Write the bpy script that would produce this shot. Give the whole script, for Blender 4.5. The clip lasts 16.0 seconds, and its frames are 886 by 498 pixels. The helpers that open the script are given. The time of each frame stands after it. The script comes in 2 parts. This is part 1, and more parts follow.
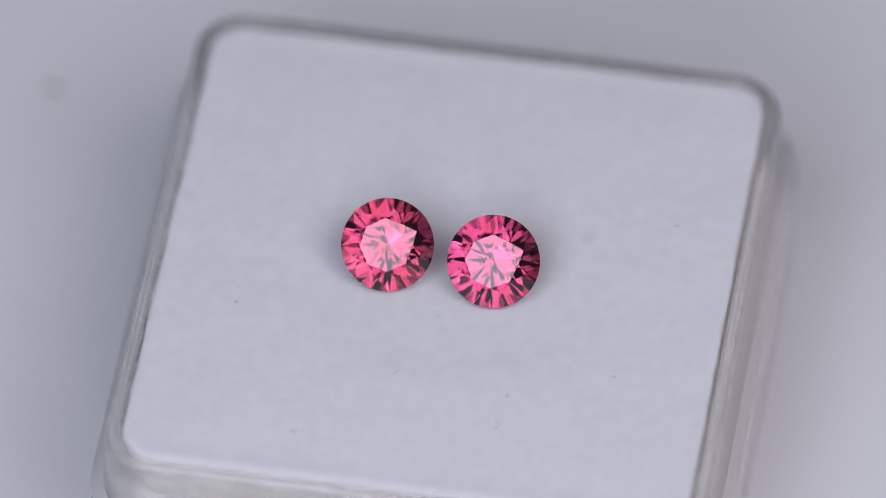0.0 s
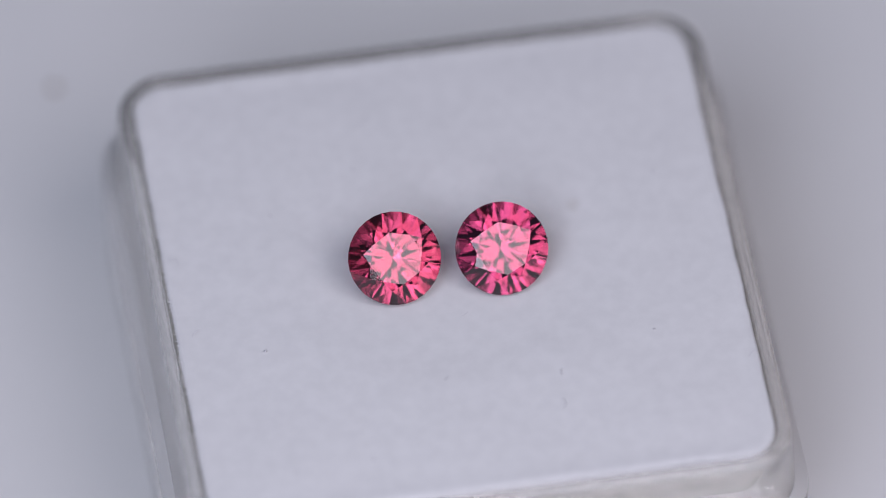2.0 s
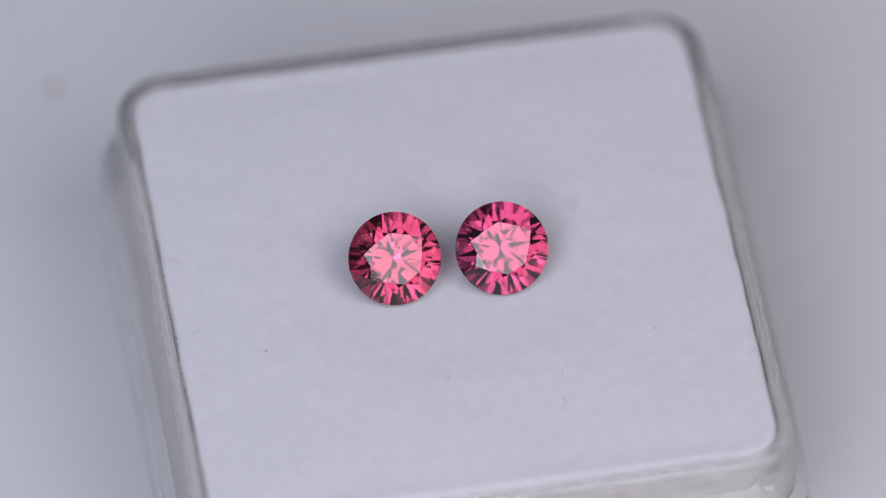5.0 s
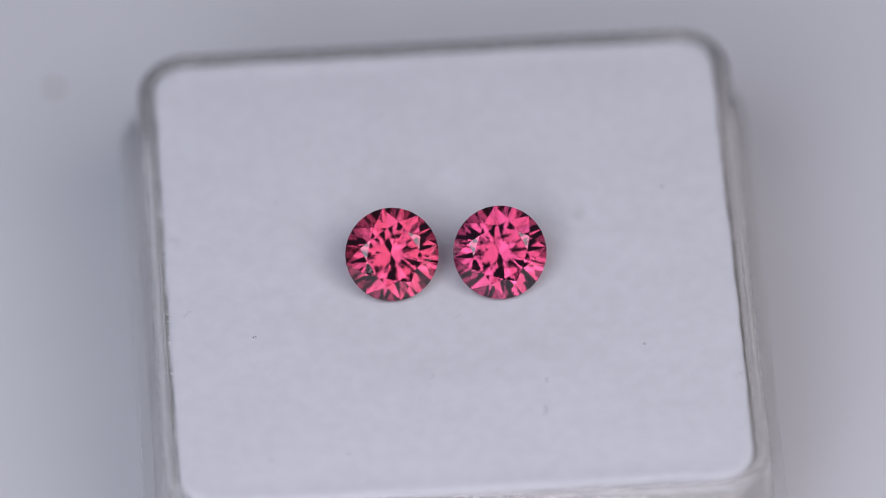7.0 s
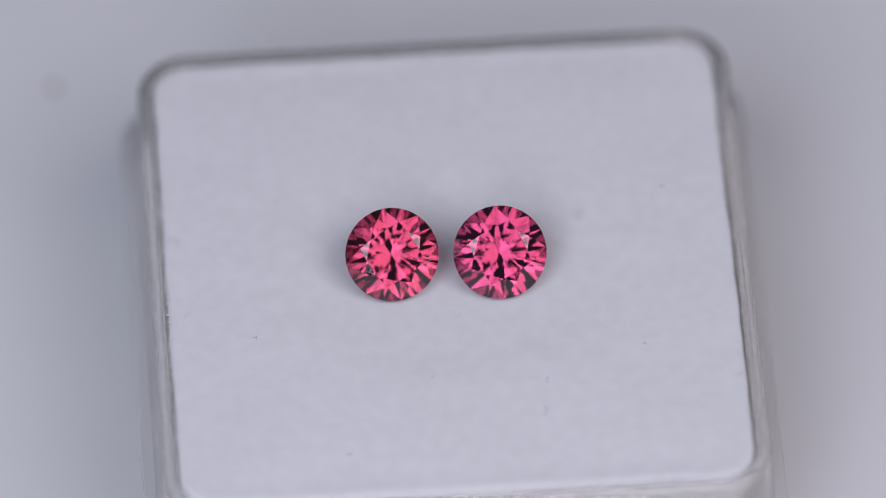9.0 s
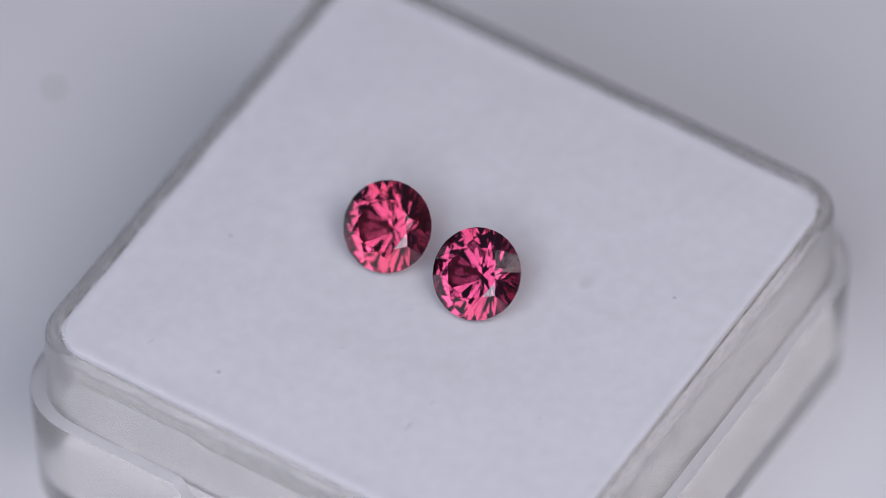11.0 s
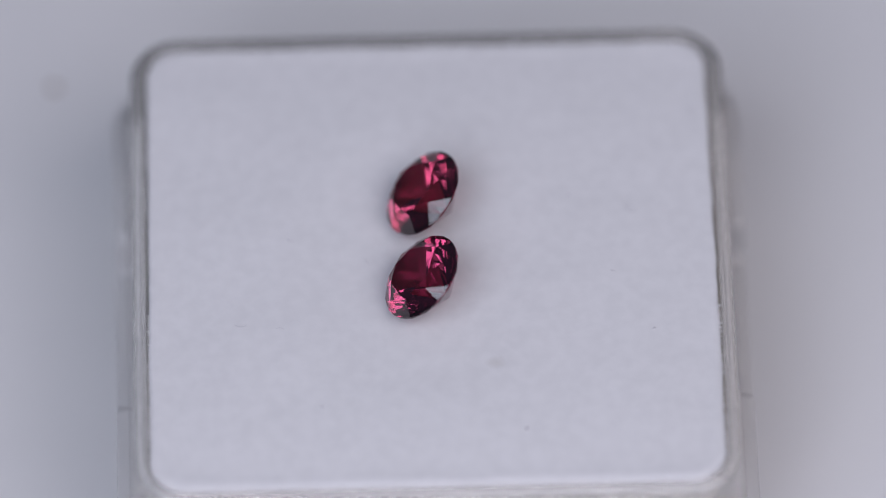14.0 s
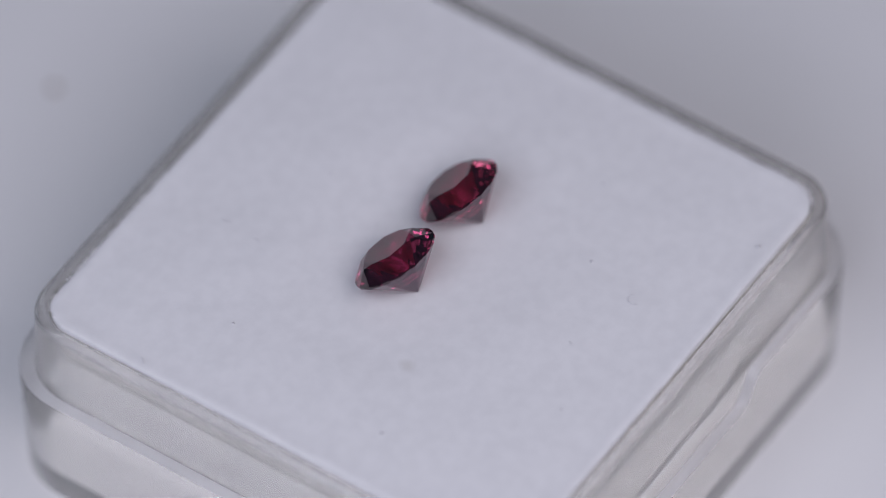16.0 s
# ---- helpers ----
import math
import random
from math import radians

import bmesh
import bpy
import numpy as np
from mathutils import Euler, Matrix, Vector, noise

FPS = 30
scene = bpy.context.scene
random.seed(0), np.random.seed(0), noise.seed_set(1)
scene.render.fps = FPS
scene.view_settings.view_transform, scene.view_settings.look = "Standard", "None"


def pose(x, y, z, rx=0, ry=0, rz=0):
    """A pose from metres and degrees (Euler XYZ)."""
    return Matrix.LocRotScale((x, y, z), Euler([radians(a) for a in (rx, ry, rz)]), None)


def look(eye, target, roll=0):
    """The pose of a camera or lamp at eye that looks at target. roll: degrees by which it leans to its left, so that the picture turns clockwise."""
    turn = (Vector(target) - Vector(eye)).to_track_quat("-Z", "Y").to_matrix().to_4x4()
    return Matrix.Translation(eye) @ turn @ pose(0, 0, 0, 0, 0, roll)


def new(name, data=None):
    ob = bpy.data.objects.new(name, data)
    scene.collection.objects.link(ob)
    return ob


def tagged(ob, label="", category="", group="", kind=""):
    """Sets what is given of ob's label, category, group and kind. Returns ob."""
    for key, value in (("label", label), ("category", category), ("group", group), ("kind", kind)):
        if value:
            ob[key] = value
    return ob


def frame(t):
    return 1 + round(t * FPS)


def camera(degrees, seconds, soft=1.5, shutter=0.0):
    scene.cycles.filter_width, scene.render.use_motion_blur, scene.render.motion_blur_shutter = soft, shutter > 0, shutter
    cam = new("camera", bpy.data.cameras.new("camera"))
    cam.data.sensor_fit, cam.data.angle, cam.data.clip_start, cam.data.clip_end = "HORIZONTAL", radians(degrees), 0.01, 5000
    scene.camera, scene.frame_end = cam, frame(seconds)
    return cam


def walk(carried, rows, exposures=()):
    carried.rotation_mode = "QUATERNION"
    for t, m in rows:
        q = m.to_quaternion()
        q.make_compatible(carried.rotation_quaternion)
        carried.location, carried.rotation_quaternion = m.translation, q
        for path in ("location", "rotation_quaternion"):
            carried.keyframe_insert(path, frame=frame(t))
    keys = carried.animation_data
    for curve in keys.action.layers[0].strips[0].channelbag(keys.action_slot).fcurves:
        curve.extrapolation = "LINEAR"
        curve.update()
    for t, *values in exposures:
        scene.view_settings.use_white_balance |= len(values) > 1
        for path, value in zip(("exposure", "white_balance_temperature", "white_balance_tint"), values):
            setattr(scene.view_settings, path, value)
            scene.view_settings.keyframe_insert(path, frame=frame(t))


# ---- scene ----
S = 0.0165                      # half the width of the box's collar
TOP = 0.775 * S                 # height of the collar's rim over the sheet
AXIS = Vector((0, 0, TOP))      # the turntable's axis at rim height

# ---- camera: stands still, long macro lens ----
cam = camera(4.663, 16.0, soft=0.6)
PITCH = radians(-50.533)
AHEAD = Vector((0, math.cos(PITCH), math.sin(PITCH)))
UP = Vector((0, -math.sin(PITCH), math.cos(PITCH)))
DIST = 36.0 * S
EYE = AXIS - AHEAD * DIST + (Vector((1, 0, 0)) * -0.0082 + UP * 0.0285) * S
CAM_POSE = look(EYE, EYE + AHEAD, -0.356)
cam.data.dof.use_dof = True
cam.data.dof.focus_distance = DIST - 0.0030
cam.data.dof.aperture_fstop = 13.0
walk(cam, [(0.0, CAM_POSE), (16.0, CAM_POSE)], exposures=[(0.0, 0.075), (12.5, 0.075), (14.5, 0.04), (16.0, 0.01)])

# ---- the turntable's angle over time, degrees ----
ANGLES = [(0.0, -9.6), (0.5, -0.9), (1.0, 7.8), (1.45, 15.2), (1.57, 16.2), (1.7, 14.2), (2.0, 8.9), (2.5, 0.4),
          (2.86, -6.9), (2.96, -8.3), (3.06, -7.6), (3.5, 0.3), (4.0, 8.85), (4.2, 12.1), (4.42, 15.8), (4.52, 16.6),
          (4.62, 15.7), (6.08, -9.4), (6.18, -10.1), (6.3, -8.4), (6.5, -5.0), (7.0, 3.5), (7.5, 12.0), (7.9, 18.8), (8.0, 19.9),
          (8.1, 19.8), (8.2, 18.2), (8.5, 12.2), (9.0, 3.65), (9.2, 0.4), (11.3, -37.9), (11.5, -41.7), (12.0, -51.3), (12.5, -60.5), (13.0, -70.1),
          (13.5, -79.6), (14.0, -88.75), (14.5, -97.6), (15.0, -106.3), (15.5, -115.0), (16.0, -124.3)]
TIMES = [i * 0.1 for i in range(161)]


def turned(local):
    """Rows for a thing that rides on the turntable, from its pose at angle 0 about the axis."""
    xs, ys = zip(*ANGLES)
    return [(t, Matrix.Translation(AXIS) @ pose(0, 0, 0, 0, 0, float(np.interp(t, xs, ys))) @ local) for t in TIMES]


# ---- light: soft panels to both sides of the lens and under it, a dim plain room ----
world = bpy.data.worlds.new("room")
scene.world = world
world.use_nodes = True
world.node_tree.nodes["Background"].inputs[0].default_value = (0.50, 0.65, 1.0, 1)
world.node_tree.nodes["Background"].inputs[1].default_value = 0.078


def panel(name, eye, width, height, watts, colour):
    data = bpy.data.lights.new(name, "AREA")
    data.shape, data.size, data.size_y, data.energy, data.color = "RECTANGLE", width, height, watts, colour
    ob = new(name, data)
    ob.matrix_basis = look(eye, AXIS)
    return ob


def around(azimuth, elevation, distance):
    """A place seen from the axis: azimuth 0 is towards the camera, positive to the right."""
    a, e = radians(azimuth), radians(elevation)
    return AXIS + Vector((math.sin(a) * math.cos(e), -math.cos(a) * math.cos(e), math.sin(e))) * distance


panel("softbox_left", around(-35, 52, 0.30), 0.155, 0.185, 0.338, (0.79, 0.83, 1.0))
panel("softbox_right", around(45, 52, 0.30), 0.22, 0.180, 0.372, (0.97, 0.90, 0.985))
panel("softbox_low", around(-9, 32, 0.30), 0.165, 0.066, 0.180, (0.88, 0.85, 1.0))


# ---- materials ----
def material(name):
    mat = bpy.data.materials.new(name)
    mat.use_nodes = True
    tree = mat.node_tree
    return mat, tree, tree.nodes["Principled BSDF"]


def node(tree, kind, **values):
    n = tree.nodes.new(kind)
    for key, value in values.items():
        n.inputs[key.replace("_", " ")].default_value = value
    return n


def mottled(tree, dark, light, scale, detail=5, low=0.35, high=0.65, mapping=None):
    """A colour that wanders between two tones."""
    tex = node(tree, "ShaderNodeTexNoise", Scale=scale, Detail=detail)
    if mapping:
        tree.links.new(mapping, tex.inputs["Vector"])
    ramp = tree.nodes.new("ShaderNodeValToRGB")
    ramp.color_ramp.elements[0].position, ramp.color_ramp.elements[1].position = low, high
    ramp.color_ramp.elements[0].color, ramp.color_ramp.elements[1].color = (*dark, 1), (*light, 1)
    tree.links.new(tex.outputs["Fac"], ramp.inputs["Fac"])
    return ramp.outputs["Color"]


def bumped(tree, bsdf, scale, strength, distance, detail=6, coords=None):
    tex = node(tree, "ShaderNodeTexNoise", Scale=scale, Detail=detail)
    if coords:
        tree.links.new(coords, tex.inputs["Vector"])
    bump = node(tree, "ShaderNodeBump", Strength=strength, Distance=distance)
    tree.links.new(tex.outputs["Fac"], bump.inputs["Height"])
    tree.links.new(bump.outputs["Normal"], bsdf.inputs["Normal"])


def coordinates(tree):
    return tree.nodes.new("ShaderNodeTexCoord").outputs["Object"]


def make_sheet():
    mat, tree, b = material("matte_paper")
    c = coordinates(tree)
    tree.links.new(mottled(tree, (0.73, 0.73, 0.73), (0.75, 0.75, 0.75), 60, mapping=c), b.inputs["Base Color"])
    b.inputs["Roughness"].default_value = 0.75
    bumped(tree, b, 4000, 0.15, 0.00004, coords=c)
    return mat


def make_foam():
    mat, tree, b = material("white_foam")
    c = coordinates(tree)
    base = mottled(tree, (0.70, 0.70, 0.71), (0.735, 0.735, 0.745), 1200, mapping=c)
    # a faint beige stain with a ragged outline
    warp = node(tree, "ShaderNodeTexNoise", Scale=1500, Detail=3)
    tree.links.new(c, warp.inputs["Vector"])
    shift = node(tree, "ShaderNodeVectorMath")
    shift.operation = "MULTIPLY_ADD"
    tree.links.new(warp.outputs["Color"], shift.inputs[0])
    shift.inputs[1].default_value = (0.0005, 0.0005, 0)
    tree.links.new(c, shift.inputs[2])
    away = node(tree, "ShaderNodeVectorMath")
    away.operation = "DISTANCE"
    tree.links.new(shift.outputs["Vector"], away.inputs[0])
    away.inputs[1].default_value = (0.44 * S + 0.00025, 0.196 * S + 0.00025, 0.011 * S)
    near = node(tree, "ShaderNodeMapRange", From_Min=0.0001, From_Max=0.0006, To_Min=0.45, To_Max=0.0)
    tree.links.new(away.outputs["Value"], near.inputs["Value"])
    mix = tree.nodes.new("ShaderNodeMixRGB")
    tree.links.new(near.outputs["Result"], mix.inputs["Fac"])
    tree.links.new(base, mix.inputs["Color1"])
    mix.inputs["Color2"].default_value = (0.52, 0.50, 0.47, 1)
    tree.links.new(mix.outputs["Color"], b.inputs["Base Color"])
    b.inputs["Roughness"].default_value = 0.95
    b.inputs["Specular IOR Level"].default_value = 0.1
    bumped(tree, b, 2600, 0.12, 0.00005, coords=c)
    return mat


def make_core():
    """Cut foam seen from the side: greyish beige, toned darker for shade, with small open cells."""
    mat, tree, b = material("shaded_cut_foam")
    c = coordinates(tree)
    # both tones kept dark as shade, since the box casts none on the foam
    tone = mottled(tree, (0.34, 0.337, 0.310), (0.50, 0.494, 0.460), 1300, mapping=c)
    # pits of the cells darkened in the colour, as shade in them
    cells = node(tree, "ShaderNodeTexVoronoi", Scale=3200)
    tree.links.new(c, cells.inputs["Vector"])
    pit_shade = node(tree, "ShaderNodeMapRange", From_Min=0.05, From_Max=0.45, To_Min=0.78, To_Max=1.10)
    tree.links.new(cells.outputs["Distance"], pit_shade.inputs["Value"])
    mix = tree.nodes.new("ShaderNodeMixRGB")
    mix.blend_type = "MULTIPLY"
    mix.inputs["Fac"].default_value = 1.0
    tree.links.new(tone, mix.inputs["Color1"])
    tree.links.new(pit_shade.outputs["Result"], mix.inputs["Color2"])
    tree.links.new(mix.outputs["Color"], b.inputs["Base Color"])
    b.inputs["Roughness"].default_value = 1.0
    b.inputs["Specular IOR Level"].default_value = 0.1
    bump = node(tree, "ShaderNodeBump", Strength=0.2, Distance=0.00006)
    tree.links.new(cells.outputs["Distance"], bump.inputs["Height"])
    tree.links.new(bump.outputs["Normal"], b.inputs["Normal"])
    return mat


def make_plastic(name, tone, rough, through_light):
    mat, tree, b = material(name)
    c = coordinates(tree)
    b.inputs["Base Color"].default_value = (*tone, 1)
    b.inputs["Transmission Weight"].default_value = through_light
    b.inputs["IOR"].default_value = 1.5
    tex = node(tree, "ShaderNodeTexNoise", Scale=900, Detail=4)
    tree.links.new(c, tex.inputs["Vector"])
    span = node(tree, "ShaderNodeMapRange", To_Min=rough * 0.6, To_Max=rough * 1.6)
    tree.links.new(tex.outputs["Fac"], span.inputs["Value"])
    tree.links.new(span.outputs["Result"], b.inputs["Roughness"])
    return mat


def make_gem(name, tone, inside=(1, 1, 1)):
    """A transparent stone; inside: the tint that each inner reflection takes on."""
    mat, tree, b = material(name)
    b.inputs["Base Color"].default_value = (*tone, 1)
    b.inputs["Specular Tint"].default_value = (*inside, 1)
    b.inputs["Transmission Weight"].default_value = 1.0
    b.inputs["IOR"].default_value = 1.74
    b.inputs["Roughness"].default_value = 0.0
    return mat


def plain(name, tone, rough=0.8):
    mat, tree, b = material(name)
    b.inputs["Base Color"].default_value = (*tone, 1)
    b.inputs["Roughness"].default_value = rough
    return mat


SHEET, FOAM, CORE = make_sheet(), make_foam(), make_core()
CLEAR = make_plastic("clear_plastic", (0.82, 0.81, 0.785), 0.06, 0.80)
FROSTED = make_plastic("frosted_plastic", (0.66, 0.66, 0.67), 0.40, 0.62)
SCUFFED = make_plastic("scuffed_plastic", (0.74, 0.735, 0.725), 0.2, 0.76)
DEEP, DUSK = (0.92, 0.64, 0.76), (0.90, 0.62, 0.82)
PINK = [make_gem("raspberry_garnet", (0.335, 0.036, 0.079)), make_gem("raspberry_garnet_back", (0.335, 0.036, 0.079), DEEP)]
VIOLET = [make_gem("violet_garnet", (0.330, 0.036, 0.092)), make_gem("violet_garnet_back", (0.330, 0.036, 0.092), DUSK)]
LINT = plain("grey_lint", (0.60, 0.59, 0.62))
BLACK = plain("black_housing", (0.015, 0.015, 0.016), 0.5)
SPECK = plain("tan_speck", (0.20, 0.13, 0.07))


# ---- builders ----
def part(name, bm, mat, parent=None, label=""):
    """Links a bmesh as one mesh object, under a thing if one is given."""
    mesh = bpy.data.meshes.new(name)
    bm.to_mesh(mesh)
    bm.free()
    mesh.materials.append(mat)
    ob = new(name, mesh)
    ob.parent = parent
    return tagged(ob, label)


def ring(half, radius, z, steps=12, along=56, shift=None):
    """Points of a square with rounded corners, anticlockwise from the right side's middle."""
    pts, a = [], half - radius
    for k in range(4):
        turn = Matrix.Rotation(k * math.pi / 2, 3, "Z")
        side = [(half, -a + 2 * a * i / along) for i in range(along)]
        arc = [(a + radius * math.cos(q), a + radius * math.sin(q)) for q in (math.pi / 2 * i / steps for i in range(steps))]
        pts += [turn @ Vector((x, y, 0)) for x, y in side + arc]
    return [Vector((p.x, p.y, z + (shift(p) if shift else 0))) * S for p in pts]


def lathe_square(rings, close=False, cap_first=False, cap_last=False):
    """Skins a stack of rounded squares."""
    bm = bmesh.new()
    loops = [[bm.verts.new(p) for p in r] for r in rings]
    pairs = list(zip(loops, loops[1:])) + ([(loops[-1], loops[0])] if close else [])
    for a, b in pairs:
        n = len(a)
        for i in range(n):
            bm.faces.new((a[i], a[(i + 1) % n], b[(i + 1) % n], b[i]))
    if cap_first:
        bm.faces.new(loops[0][::-1])
    if cap_last:
        bm.faces.new(loops[-1])
    for e in bm.edges:
        e.smooth = len(e.link_faces) == 2 and e.calc_face_angle(0) < radians(20)
    return bm


def smooth(ob):
    for p in ob.data.polygons:
        p.use_smooth = True
    return ob


# ---- the ground ----
bm = bmesh.new()
bmesh.ops.create_cube(bm, size=1.0, matrix=Matrix.Translation((0, 0, -0.001)) @ Matrix.Diagonal((1.2, 1.2, 0.002, 1)))
bmesh.ops.bevel(bm, geom=bm.edges[:], offset=0.0006, segments=2, affect="EDGES")
tagged(part("ground", bm, SHEET), "plain matte light grey paper sheet", "sheet", kind="structure")

# ---- the open gem box ----
OFF = Vector((0.0116, -0.0450, 0)) * S


def notch(p):
    """The finger notch that dips the ledge in the middle of two facing sides."""
    if abs(p.y) < abs(p.x) or abs(p.y) < 0.8:
        return 0.0
    return -0.115 * min(max((0.37 - abs(p.x)) / 0.07, 0), 1)


def build_box():
    box = tagged(new("gem_box"), "clear plastic gem box, open, with a stepped collar", "box")
    r, wide = 0.167, 0.236
    # base: foot and wall
    rings = [ring(1.020, wide, -0.775), ring(1.036, wide, -0.770), ring(1.043, wide, -0.752), ring(1.0545, wide, -0.286, shift=notch),
             ring(1.053, wide, -0.280, shift=notch)]
    smooth(part("base", lathe_square(rings, cap_first=True), CLEAR, box, "clear plastic base with two finger notches"))
    # ledge round the collar's foot
    rings = [ring(1.053, wide, -0.280, shift=notch), ring(1.049, wide, -0.277, shift=notch), ring(1.014, 0.222, -0.276, shift=notch)]
    smooth(part("ledge", lathe_square(rings), FROSTED, box, "slightly frosted plastic ledge"))
    # collar: thin wall that stands on the ledge
    rings = [ring(1.014, 0.222, -0.276, shift=notch), ring(0.9925, r, -0.020)]
    smooth(part("collar", lathe_square(rings), CLEAR, box, "thin clear plastic collar"))
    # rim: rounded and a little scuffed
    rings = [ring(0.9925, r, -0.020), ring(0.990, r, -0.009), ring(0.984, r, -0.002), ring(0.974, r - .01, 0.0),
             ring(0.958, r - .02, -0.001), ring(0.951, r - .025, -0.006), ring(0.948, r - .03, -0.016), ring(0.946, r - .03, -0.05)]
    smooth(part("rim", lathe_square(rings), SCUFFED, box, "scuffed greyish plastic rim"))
    rings = [ring(0.946, r - .03, -0.05), ring(0.940, r - .03, -0.690)]
    smooth(part("lining", lathe_square(rings, cap_last=True), CLEAR, box, "inside face of the clear tray"))
    for ob in box.children:
        ob.visible_shadow = False
    return box


def build_foam():
    pad = tagged(new("foam_pad"), "white fibrous foam pad filling the gem box", "foam")
    r, level = 0.118, 0.013
    # the pad's side, with its shade held in the colour
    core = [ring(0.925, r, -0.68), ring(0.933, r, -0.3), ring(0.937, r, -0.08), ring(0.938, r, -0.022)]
    smooth(part("core", lathe_square(core, cap_first=True), CORE, pad, "greyish cut side of the foam, shade in its tone"))
    rings = [ring(0.938, r, -0.022), ring(0.938, r, -0.002), ring(0.935, r, 0.004), ring(0.928, r, 0.0065), ring(0.910, r, 0.0075)]
    rings += [ring(h, min(r, h * 0.9), level - 0.009 * max(0, (h - 0.5) / 0.42) ** 2) for h in
              (0.89, 0.85, 0.8, 0.75, 0.7, 0.65, 0.6, 0.55, 0.5, 0.45, 0.4, 0.35, 0.3, 0.25, 0.2, 0.15, 0.1, 0.03)]
    bm = lathe_square(rings, cap_last=True)
    for v in bm.verts:
        if v.co.z > -0.021 * S:
            p = v.co * (1 / S)
            # a shallow dent where the stones rest
            dent = max(0, 1 - (p.x / 0.55) ** 2 - ((p.y + 0.02) / 0.42) ** 2)
            lumps = 0.004 * noise.noise(p * 3.1) + 0.002 * noise.noise(p * 9.0) + 0.0008 * noise.noise(p * 22.0)
            v.co.z += S * (lumps * (1 - 0.8 * dent) - 0.006 - 0.009 * dent ** 0.5)
            if max(abs(p.x), abs(p.y)) > 0.9:
                v.co.xy *= 1 + 0.004 * noise.noise(p * 6) + 0.003 * noise.noise(p * 19)
    smooth(part("top_face", bm, FOAM, pad, "white fibrous top of the foam"))
    return pad


def brilliant(radius, table=0.575, crown=36.0, pavilion=42.0, girdle=0.06, star=0.71, lower=0.20):
    """A round brilliant: table, stars, kites, upper halves, girdle, lower halves, pavilion mains. Origin in the girdle's plane."""
    bm = bmesh.new()
    ta, tb = math.tan(radians(crown)), math.tan(radians(pavilion))
    c8 = math.cos(math.pi / 8)
    zt = girdle / 2 + (1 - table) * ta
    zc = -girdle / 2 - tb

    def at(ang, rho, z):
        return bm.verts.new((rho * math.cos(ang) * radius, rho * math.sin(ang) * radius, z * radius))

    e = math.pi / 4
    tabs = [at(k * e, table, zt) for k in range(8)]
    stars = [at(k * e + e / 2, star, zt - (star * c8 - table) * ta) for k in range(8)]
    lows = [at(k * e + e / 2, lower, zc + lower * c8 * tb) for k in range(8)]
    culet = at(0, 0, zc)

    def onto(plane, ang):
        """Height of a facet's plane over the girdle's circle."""
        a, b, c = (Vector(v.co) for v in plane)
        n = (b - a).cross(c - a)
        x, y = radius * math.cos(ang), radius * math.sin(ang)
        return a.z - (n.x * (x - a.x) + n.y * (y - a.y)) / n.z

    ups = [at(i * e / 2, 1, girdle / 2) for i in range(16)]
    downs = [at(i * e / 2, 1, -girdle / 2) for i in range(16)]
    upm, dnm = [], []
    for i in range(16):
        j = (i // 2) % 8
        ang = (i + 0.5) * e / 2
        upm.append(at(ang, 1, onto((stars[j], ups[i], ups[(i + 1) % 16]), ang) / radius))
        dnm.append(at(ang, 1, onto((lows[j], downs[i], downs[(i + 1) % 16]), ang) / radius))
    groups = {"table": [tabs], "crown": [], "girdle": [], "pavilion": []}
    for k in range(8):
        n = (k + 1) % 8
        groups["crown"] += [(tabs[k], stars[k], tabs[n]), (tabs[k], stars[k - 1], ups[2 * k], stars[k])]
        groups["pavilion"].append((culet, lows[k], downs[2 * k], lows[k - 1]))
    for i in range(16):
        j, n = (i // 2) % 8, (i + 1) % 16
        groups["crown"].append((stars[j], ups[i], upm[i], ups[n]))
        groups["pavilion"].append((lows[j], downs[n], dnm[i], downs[i]))
        groups["girdle"] += [(ups[i], downs[i], dnm[i], upm[i]), (upm[i], dnm[i], downs[n], ups[n])]
    cut = {}
    for name, faces in groups.items():
        piece = bmesh.new()
        made = {}
        for f in faces:
            pts = [v.co.copy() for v in f]
            if (pts[1] - pts[0]).cross(pts[2] - pts[0]).dot(sum(pts, Vector())) < 0:
                f = f[::-1]
            piece.faces.new([made.setdefault(v, piece.verts.new(v.co)) if v not in made else made[v] for v in f])
        cut[name] = piece
    bm.free()
    return cut


def build_gem(label, radius, mat, **shape):
    gem = tagged(new("gemstone"), label, "gemstone", group="pair of cut stones")
    for name, piece in brilliant(radius, **shape).items():
        part(name, piece, mat[name == "pavilion"], gem)
    return gem


def strand(bm, points, thick):
    """A thin square thread through some points."""
    rows = []
    for i, p in enumerate(points):
        way = (points[min(i + 1, len(points) - 1)] - points[max(i - 1, 0)]).normalized()
        side = way.cross(Vector((0, 0, 1))).normalized()
        up = side.cross(way)
        k = thick * (0.5 if i in (0, len(points) - 1) else 1)
        rows.append([bm.verts.new(p + side * a * k + up * b * k) for a, b in ((1, 0), (0, 1), (-1, 0), (0, -1))])
    for a, b in zip(rows, rows[1:]):
        for i in range(4):
            bm.faces.new((a[i], a[(i + 1) % 4], b[(i + 1) % 4], b[i]))
    bm.faces.new(rows[0][::-1])
    bm.faces.new(rows[-1])


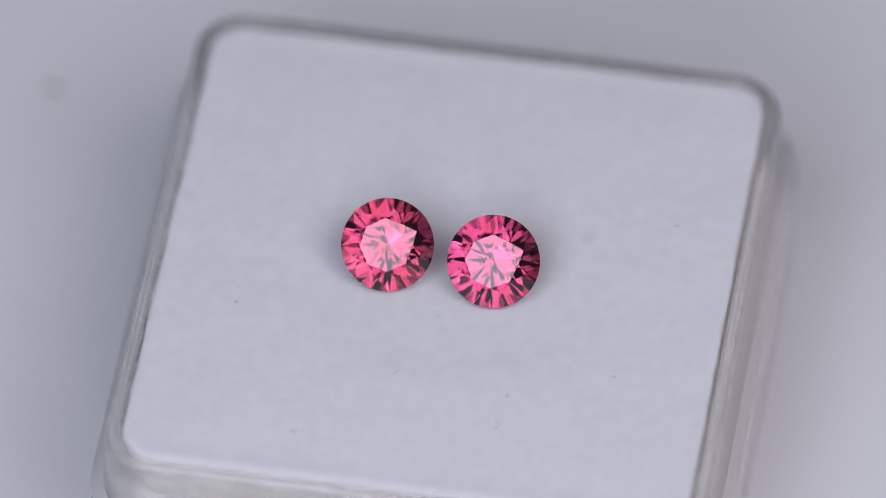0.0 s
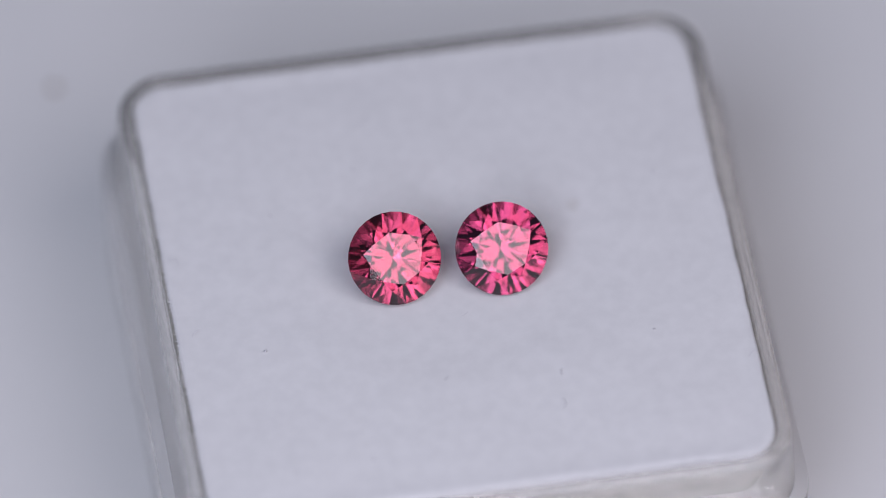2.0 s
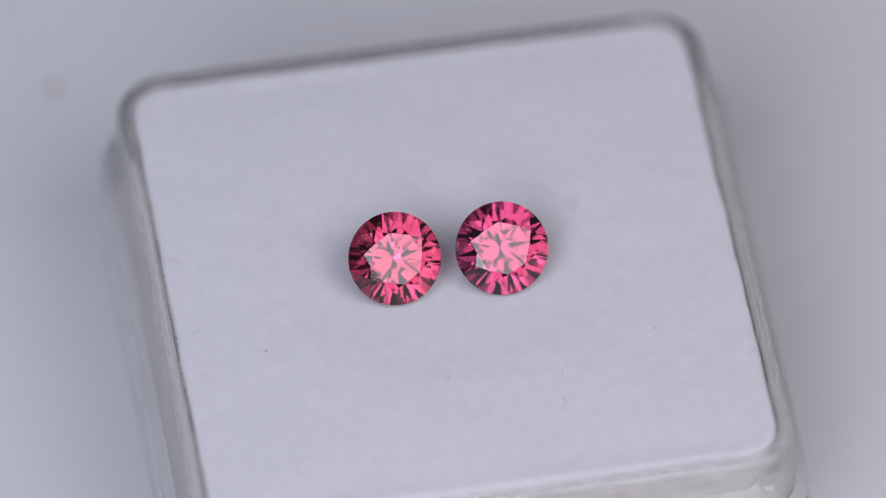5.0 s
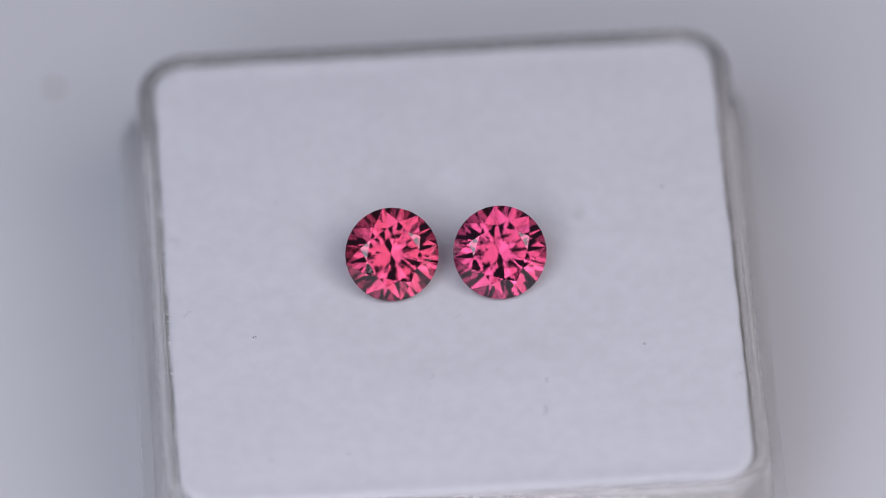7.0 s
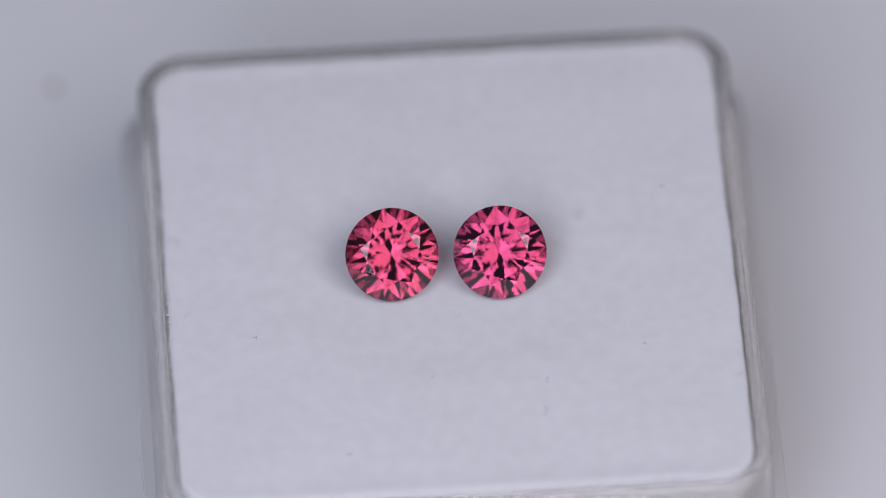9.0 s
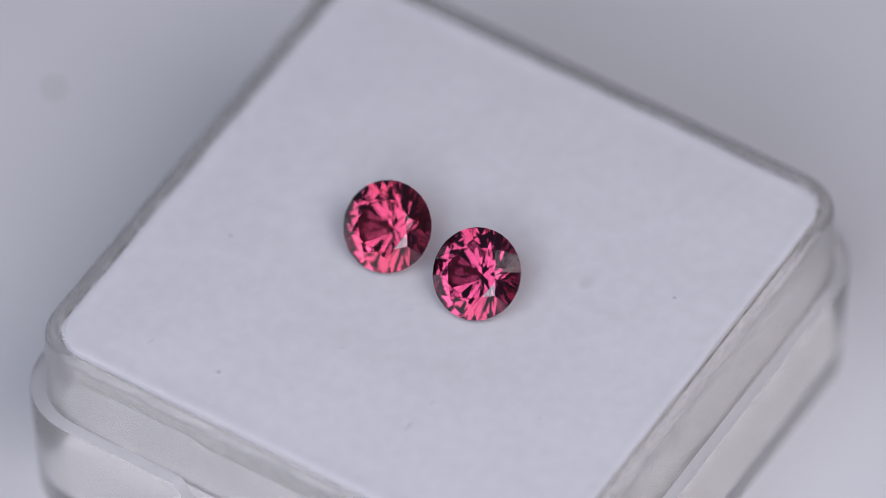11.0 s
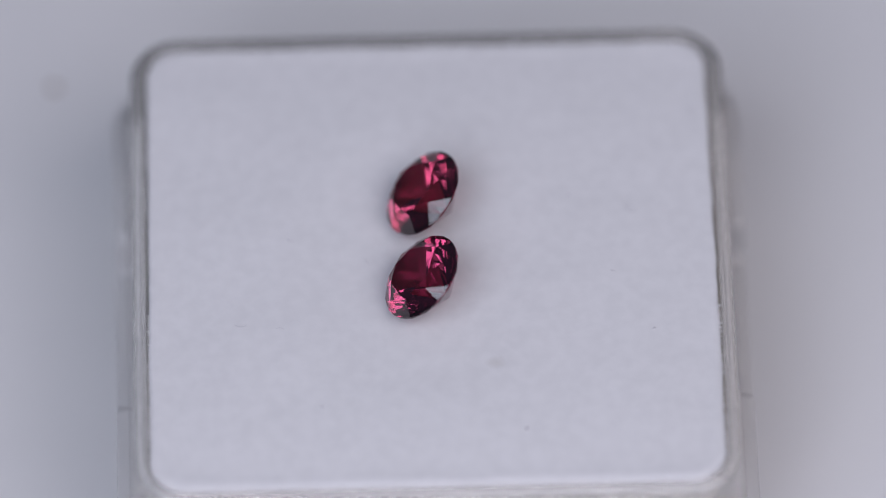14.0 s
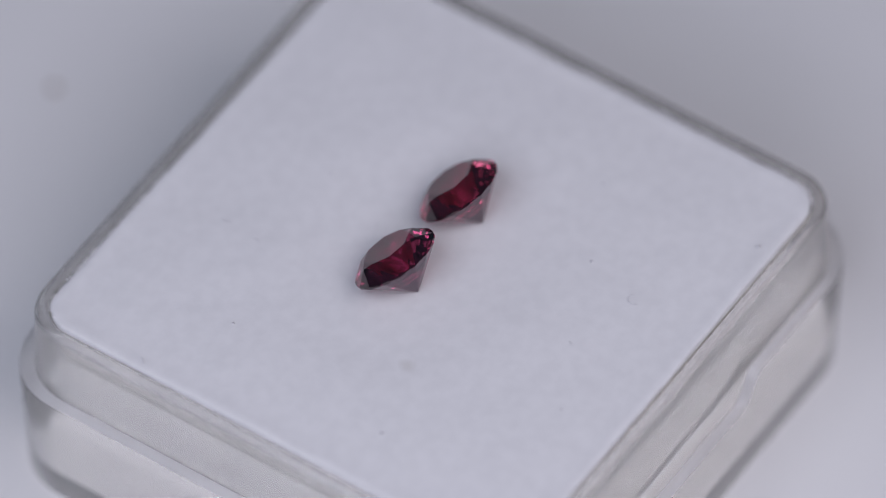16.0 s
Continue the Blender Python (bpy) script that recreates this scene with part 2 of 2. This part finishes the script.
def lint(pad, x, y, heading, length, bend, thick=0.0008):
    """A bent hair that lies on the pad."""
    bm, pts, a, p = bmesh.new(), [], radians(heading), Vector((x, y, 0.012))
    steps = 9
    for i in range(steps):
        pts.append((p + Vector((0, 0, 0.004 * math.sin(3 * i / steps)))) * S)
        p = p + Vector((math.cos(a), math.sin(a), 0)) * length / steps
        a += radians(bend) / steps
    strand(bm, pts, thick * S)
    return part("hair", bm, LINT, pad, "fine grey hair on the foam")


def crumb(pad, name, x, y, size, mat, label, flat=0.5):
    """A small uneven lump on the pad."""
    bm = bmesh.new()
    bmesh.ops.create_icosphere(bm, subdivisions=2, radius=size * S)
    for v in bm.verts:
        v.co *= 1 + 0.5 * noise.noise(v.co * (1.6 / (size * S)) + Vector((x, y, 3)) * 9)
        v.co.z *= flat
        v.co += Vector((x, y, 0.0105)) * S
    return smooth(part(name, bm, mat, pad, label))


def fringe(pad):
    """Loose fibres that stand out in tufts along the cut edge of the pad."""
    rng = random.Random(5)
    bm = bmesh.new()
    outline = ring(0.935, 0.116, -0.003)
    n = len(outline)
    for k in range(9000):
        f = rng.random() * n
        i = int(f)
        p = outline[i].lerp(outline[(i + 1) % n], f - i)
        out = Vector((p.x, p.y, 0)).normalized()
        q = p * (1 / S)
        tuft = 0.5 + 0.8 * noise.noise(q * 9)
        # the two notched sides fray most, towards one end
        frayed = 1.0 if abs(q.y) > 0.88 and q.x > 0.2 or q.x < -0.88 else 0.25
        if rng.random() > frayed * tuft:
            continue
        reach = S * (0.006 + 0.020 * frayed * rng.random())
        lean = (out + Vector((rng.uniform(-.5, .5), rng.uniform(-.5, .5), rng.uniform(-0.1, 0.5)))).normalized()
        side = lean.cross(Vector((0, 0, 1))).normalized() * S * rng.uniform(0.0008, 0.0020)
        base = p - out * S * 0.006 + Vector((0, 0, S * rng.uniform(-0.008, -0.001)))
        up = Vector((0, 0, 0.002 * S))
        tri = [bm.verts.new(base + side), bm.verts.new(base - side), bm.verts.new(base + up), bm.verts.new(base + lean * reach)]
        for q in ((0, 1, 3), (1, 2, 3), (2, 0, 3)):
            bm.faces.new([tri[j] for j in q])
    return tagged(part("fringe", bm, FOAM, pad, "loose white fibres at the cut edge"), kind="stuff")


BOX = build_box()
PAD = build_foam()
R = 0.1544 * S
GEM_A = build_gem("raspberry pink round brilliant-cut gemstone lying on white foam", R, PINK)
GEM_B = build_gem("raspberry pink round brilliant-cut gemstone with violet flashes", R, VIOLET, pavilion=41.8)
fringe(PAD)
for row in ((-0.217, 0.656, -40, 0.085, 230), (0.067, 0.587, 60, 0.022, 20), (-0.099, -0.478, 20, 0.03, 90), (-0.64, -0.791, 70, 0.03, 20),
            (0.263, -0.657, 40, 0.055, 120), (0.284, -0.521, 100, 0.03, -50), (-0.894, 0.145, 60, 0.06, 200), (-0.003, -0.22, 5, 0.035, 60),
            (0.903, -0.543, 60, 0.04, -40), (-0.888, -0.165, 75, 0.05, -80)):
    lint(PAD, *row)
for x, y, size in ((-0.259, 0.46, 0.0045), (-0.62, 0.882, 0.005), (-0.38, -0.767, 0.004), (0.726, 0.291, 0.005),
            (-0.66, -0.26, 0.005), (0.316, 0.723, 0.0035), (-0.559, 0.307, 0.0035), (0.616, -0.375, 0.0035)):
    crumb(PAD, "speck", x, y, size, LINT, "tiny grey speck")

# ---- a speck added on the sheet, in place of dust in the camera ----
bm = bmesh.new()
bmesh.ops.create_icosphere(bm, subdivisions=2, radius=0.00028)
for v in bm.verts:
    v.co.z = v.co.z * 0.4 + 0.0001
mote = tagged(smooth(part("dust_speck", bm, SPECK)), "tan speck on the grey sheet, standing in for dust in the camera", "dust")
mote.location = (-1.344 * S, 1.400 * S, 0)

# ---- the dark lens front behind the camera ----
bm = bmesh.new()
loops = []
for radius, depth in ((0.0150, 0.016), (0.0165, 0.006), (0.0195, 0.0045), (0.0210, 0.004), (0.0220, 0.005), (0.0220, 0.022), (0.0232, 0.023),
                      (0.0232, 0.045), (0.0220, 0.046), (0.0220, 0.066)):
    loops.append([bm.verts.new((radius * math.cos(q), radius * math.sin(q), depth)) for q in (math.tau * i / 48 for i in range(48))])
for a, b in zip(loops, loops[1:]):
    for i in range(48):
        bm.faces.new((a[i], a[(i + 1) % 48], b[(i + 1) % 48], b[i]))
bm.faces.new(loops[0][::-1])
bm.faces.new(loops[-1])
bmesh.ops.recalc_face_normals(bm, faces=bm.faces)
housing = tagged(part("lens_housing", bm, BLACK), "plain black housing of the lens", "lens", kind="structure")
housing.matrix_basis = CAM_POSE


def motions():
    """All that rides on the turntable."""
    seat = Matrix.Translation(OFF)
    walk(BOX, turned(seat))
    walk(PAD, turned(seat))
    walk(GEM_A, turned(Matrix.Translation(Vector((-0.1814, -0.0708, 0.1176)) * S) @ pose(0, 0, 0, 0, 0, 2.20) @ pose(0, 0, 0, 40.89, 0, 0) @ pose(0, 0, 0, 0, 0, 7.0)))
    walk(GEM_B, turned(Matrix.Translation(Vector((0.1745, -0.0830, 0.1135)) * S) @ pose(0, 0, 0, 0, 0, 0.00) @ pose(0, 0, 0, 40.0, 0, 0) @ pose(0, 0, 0, 0, 0, 3.5)))


motions()
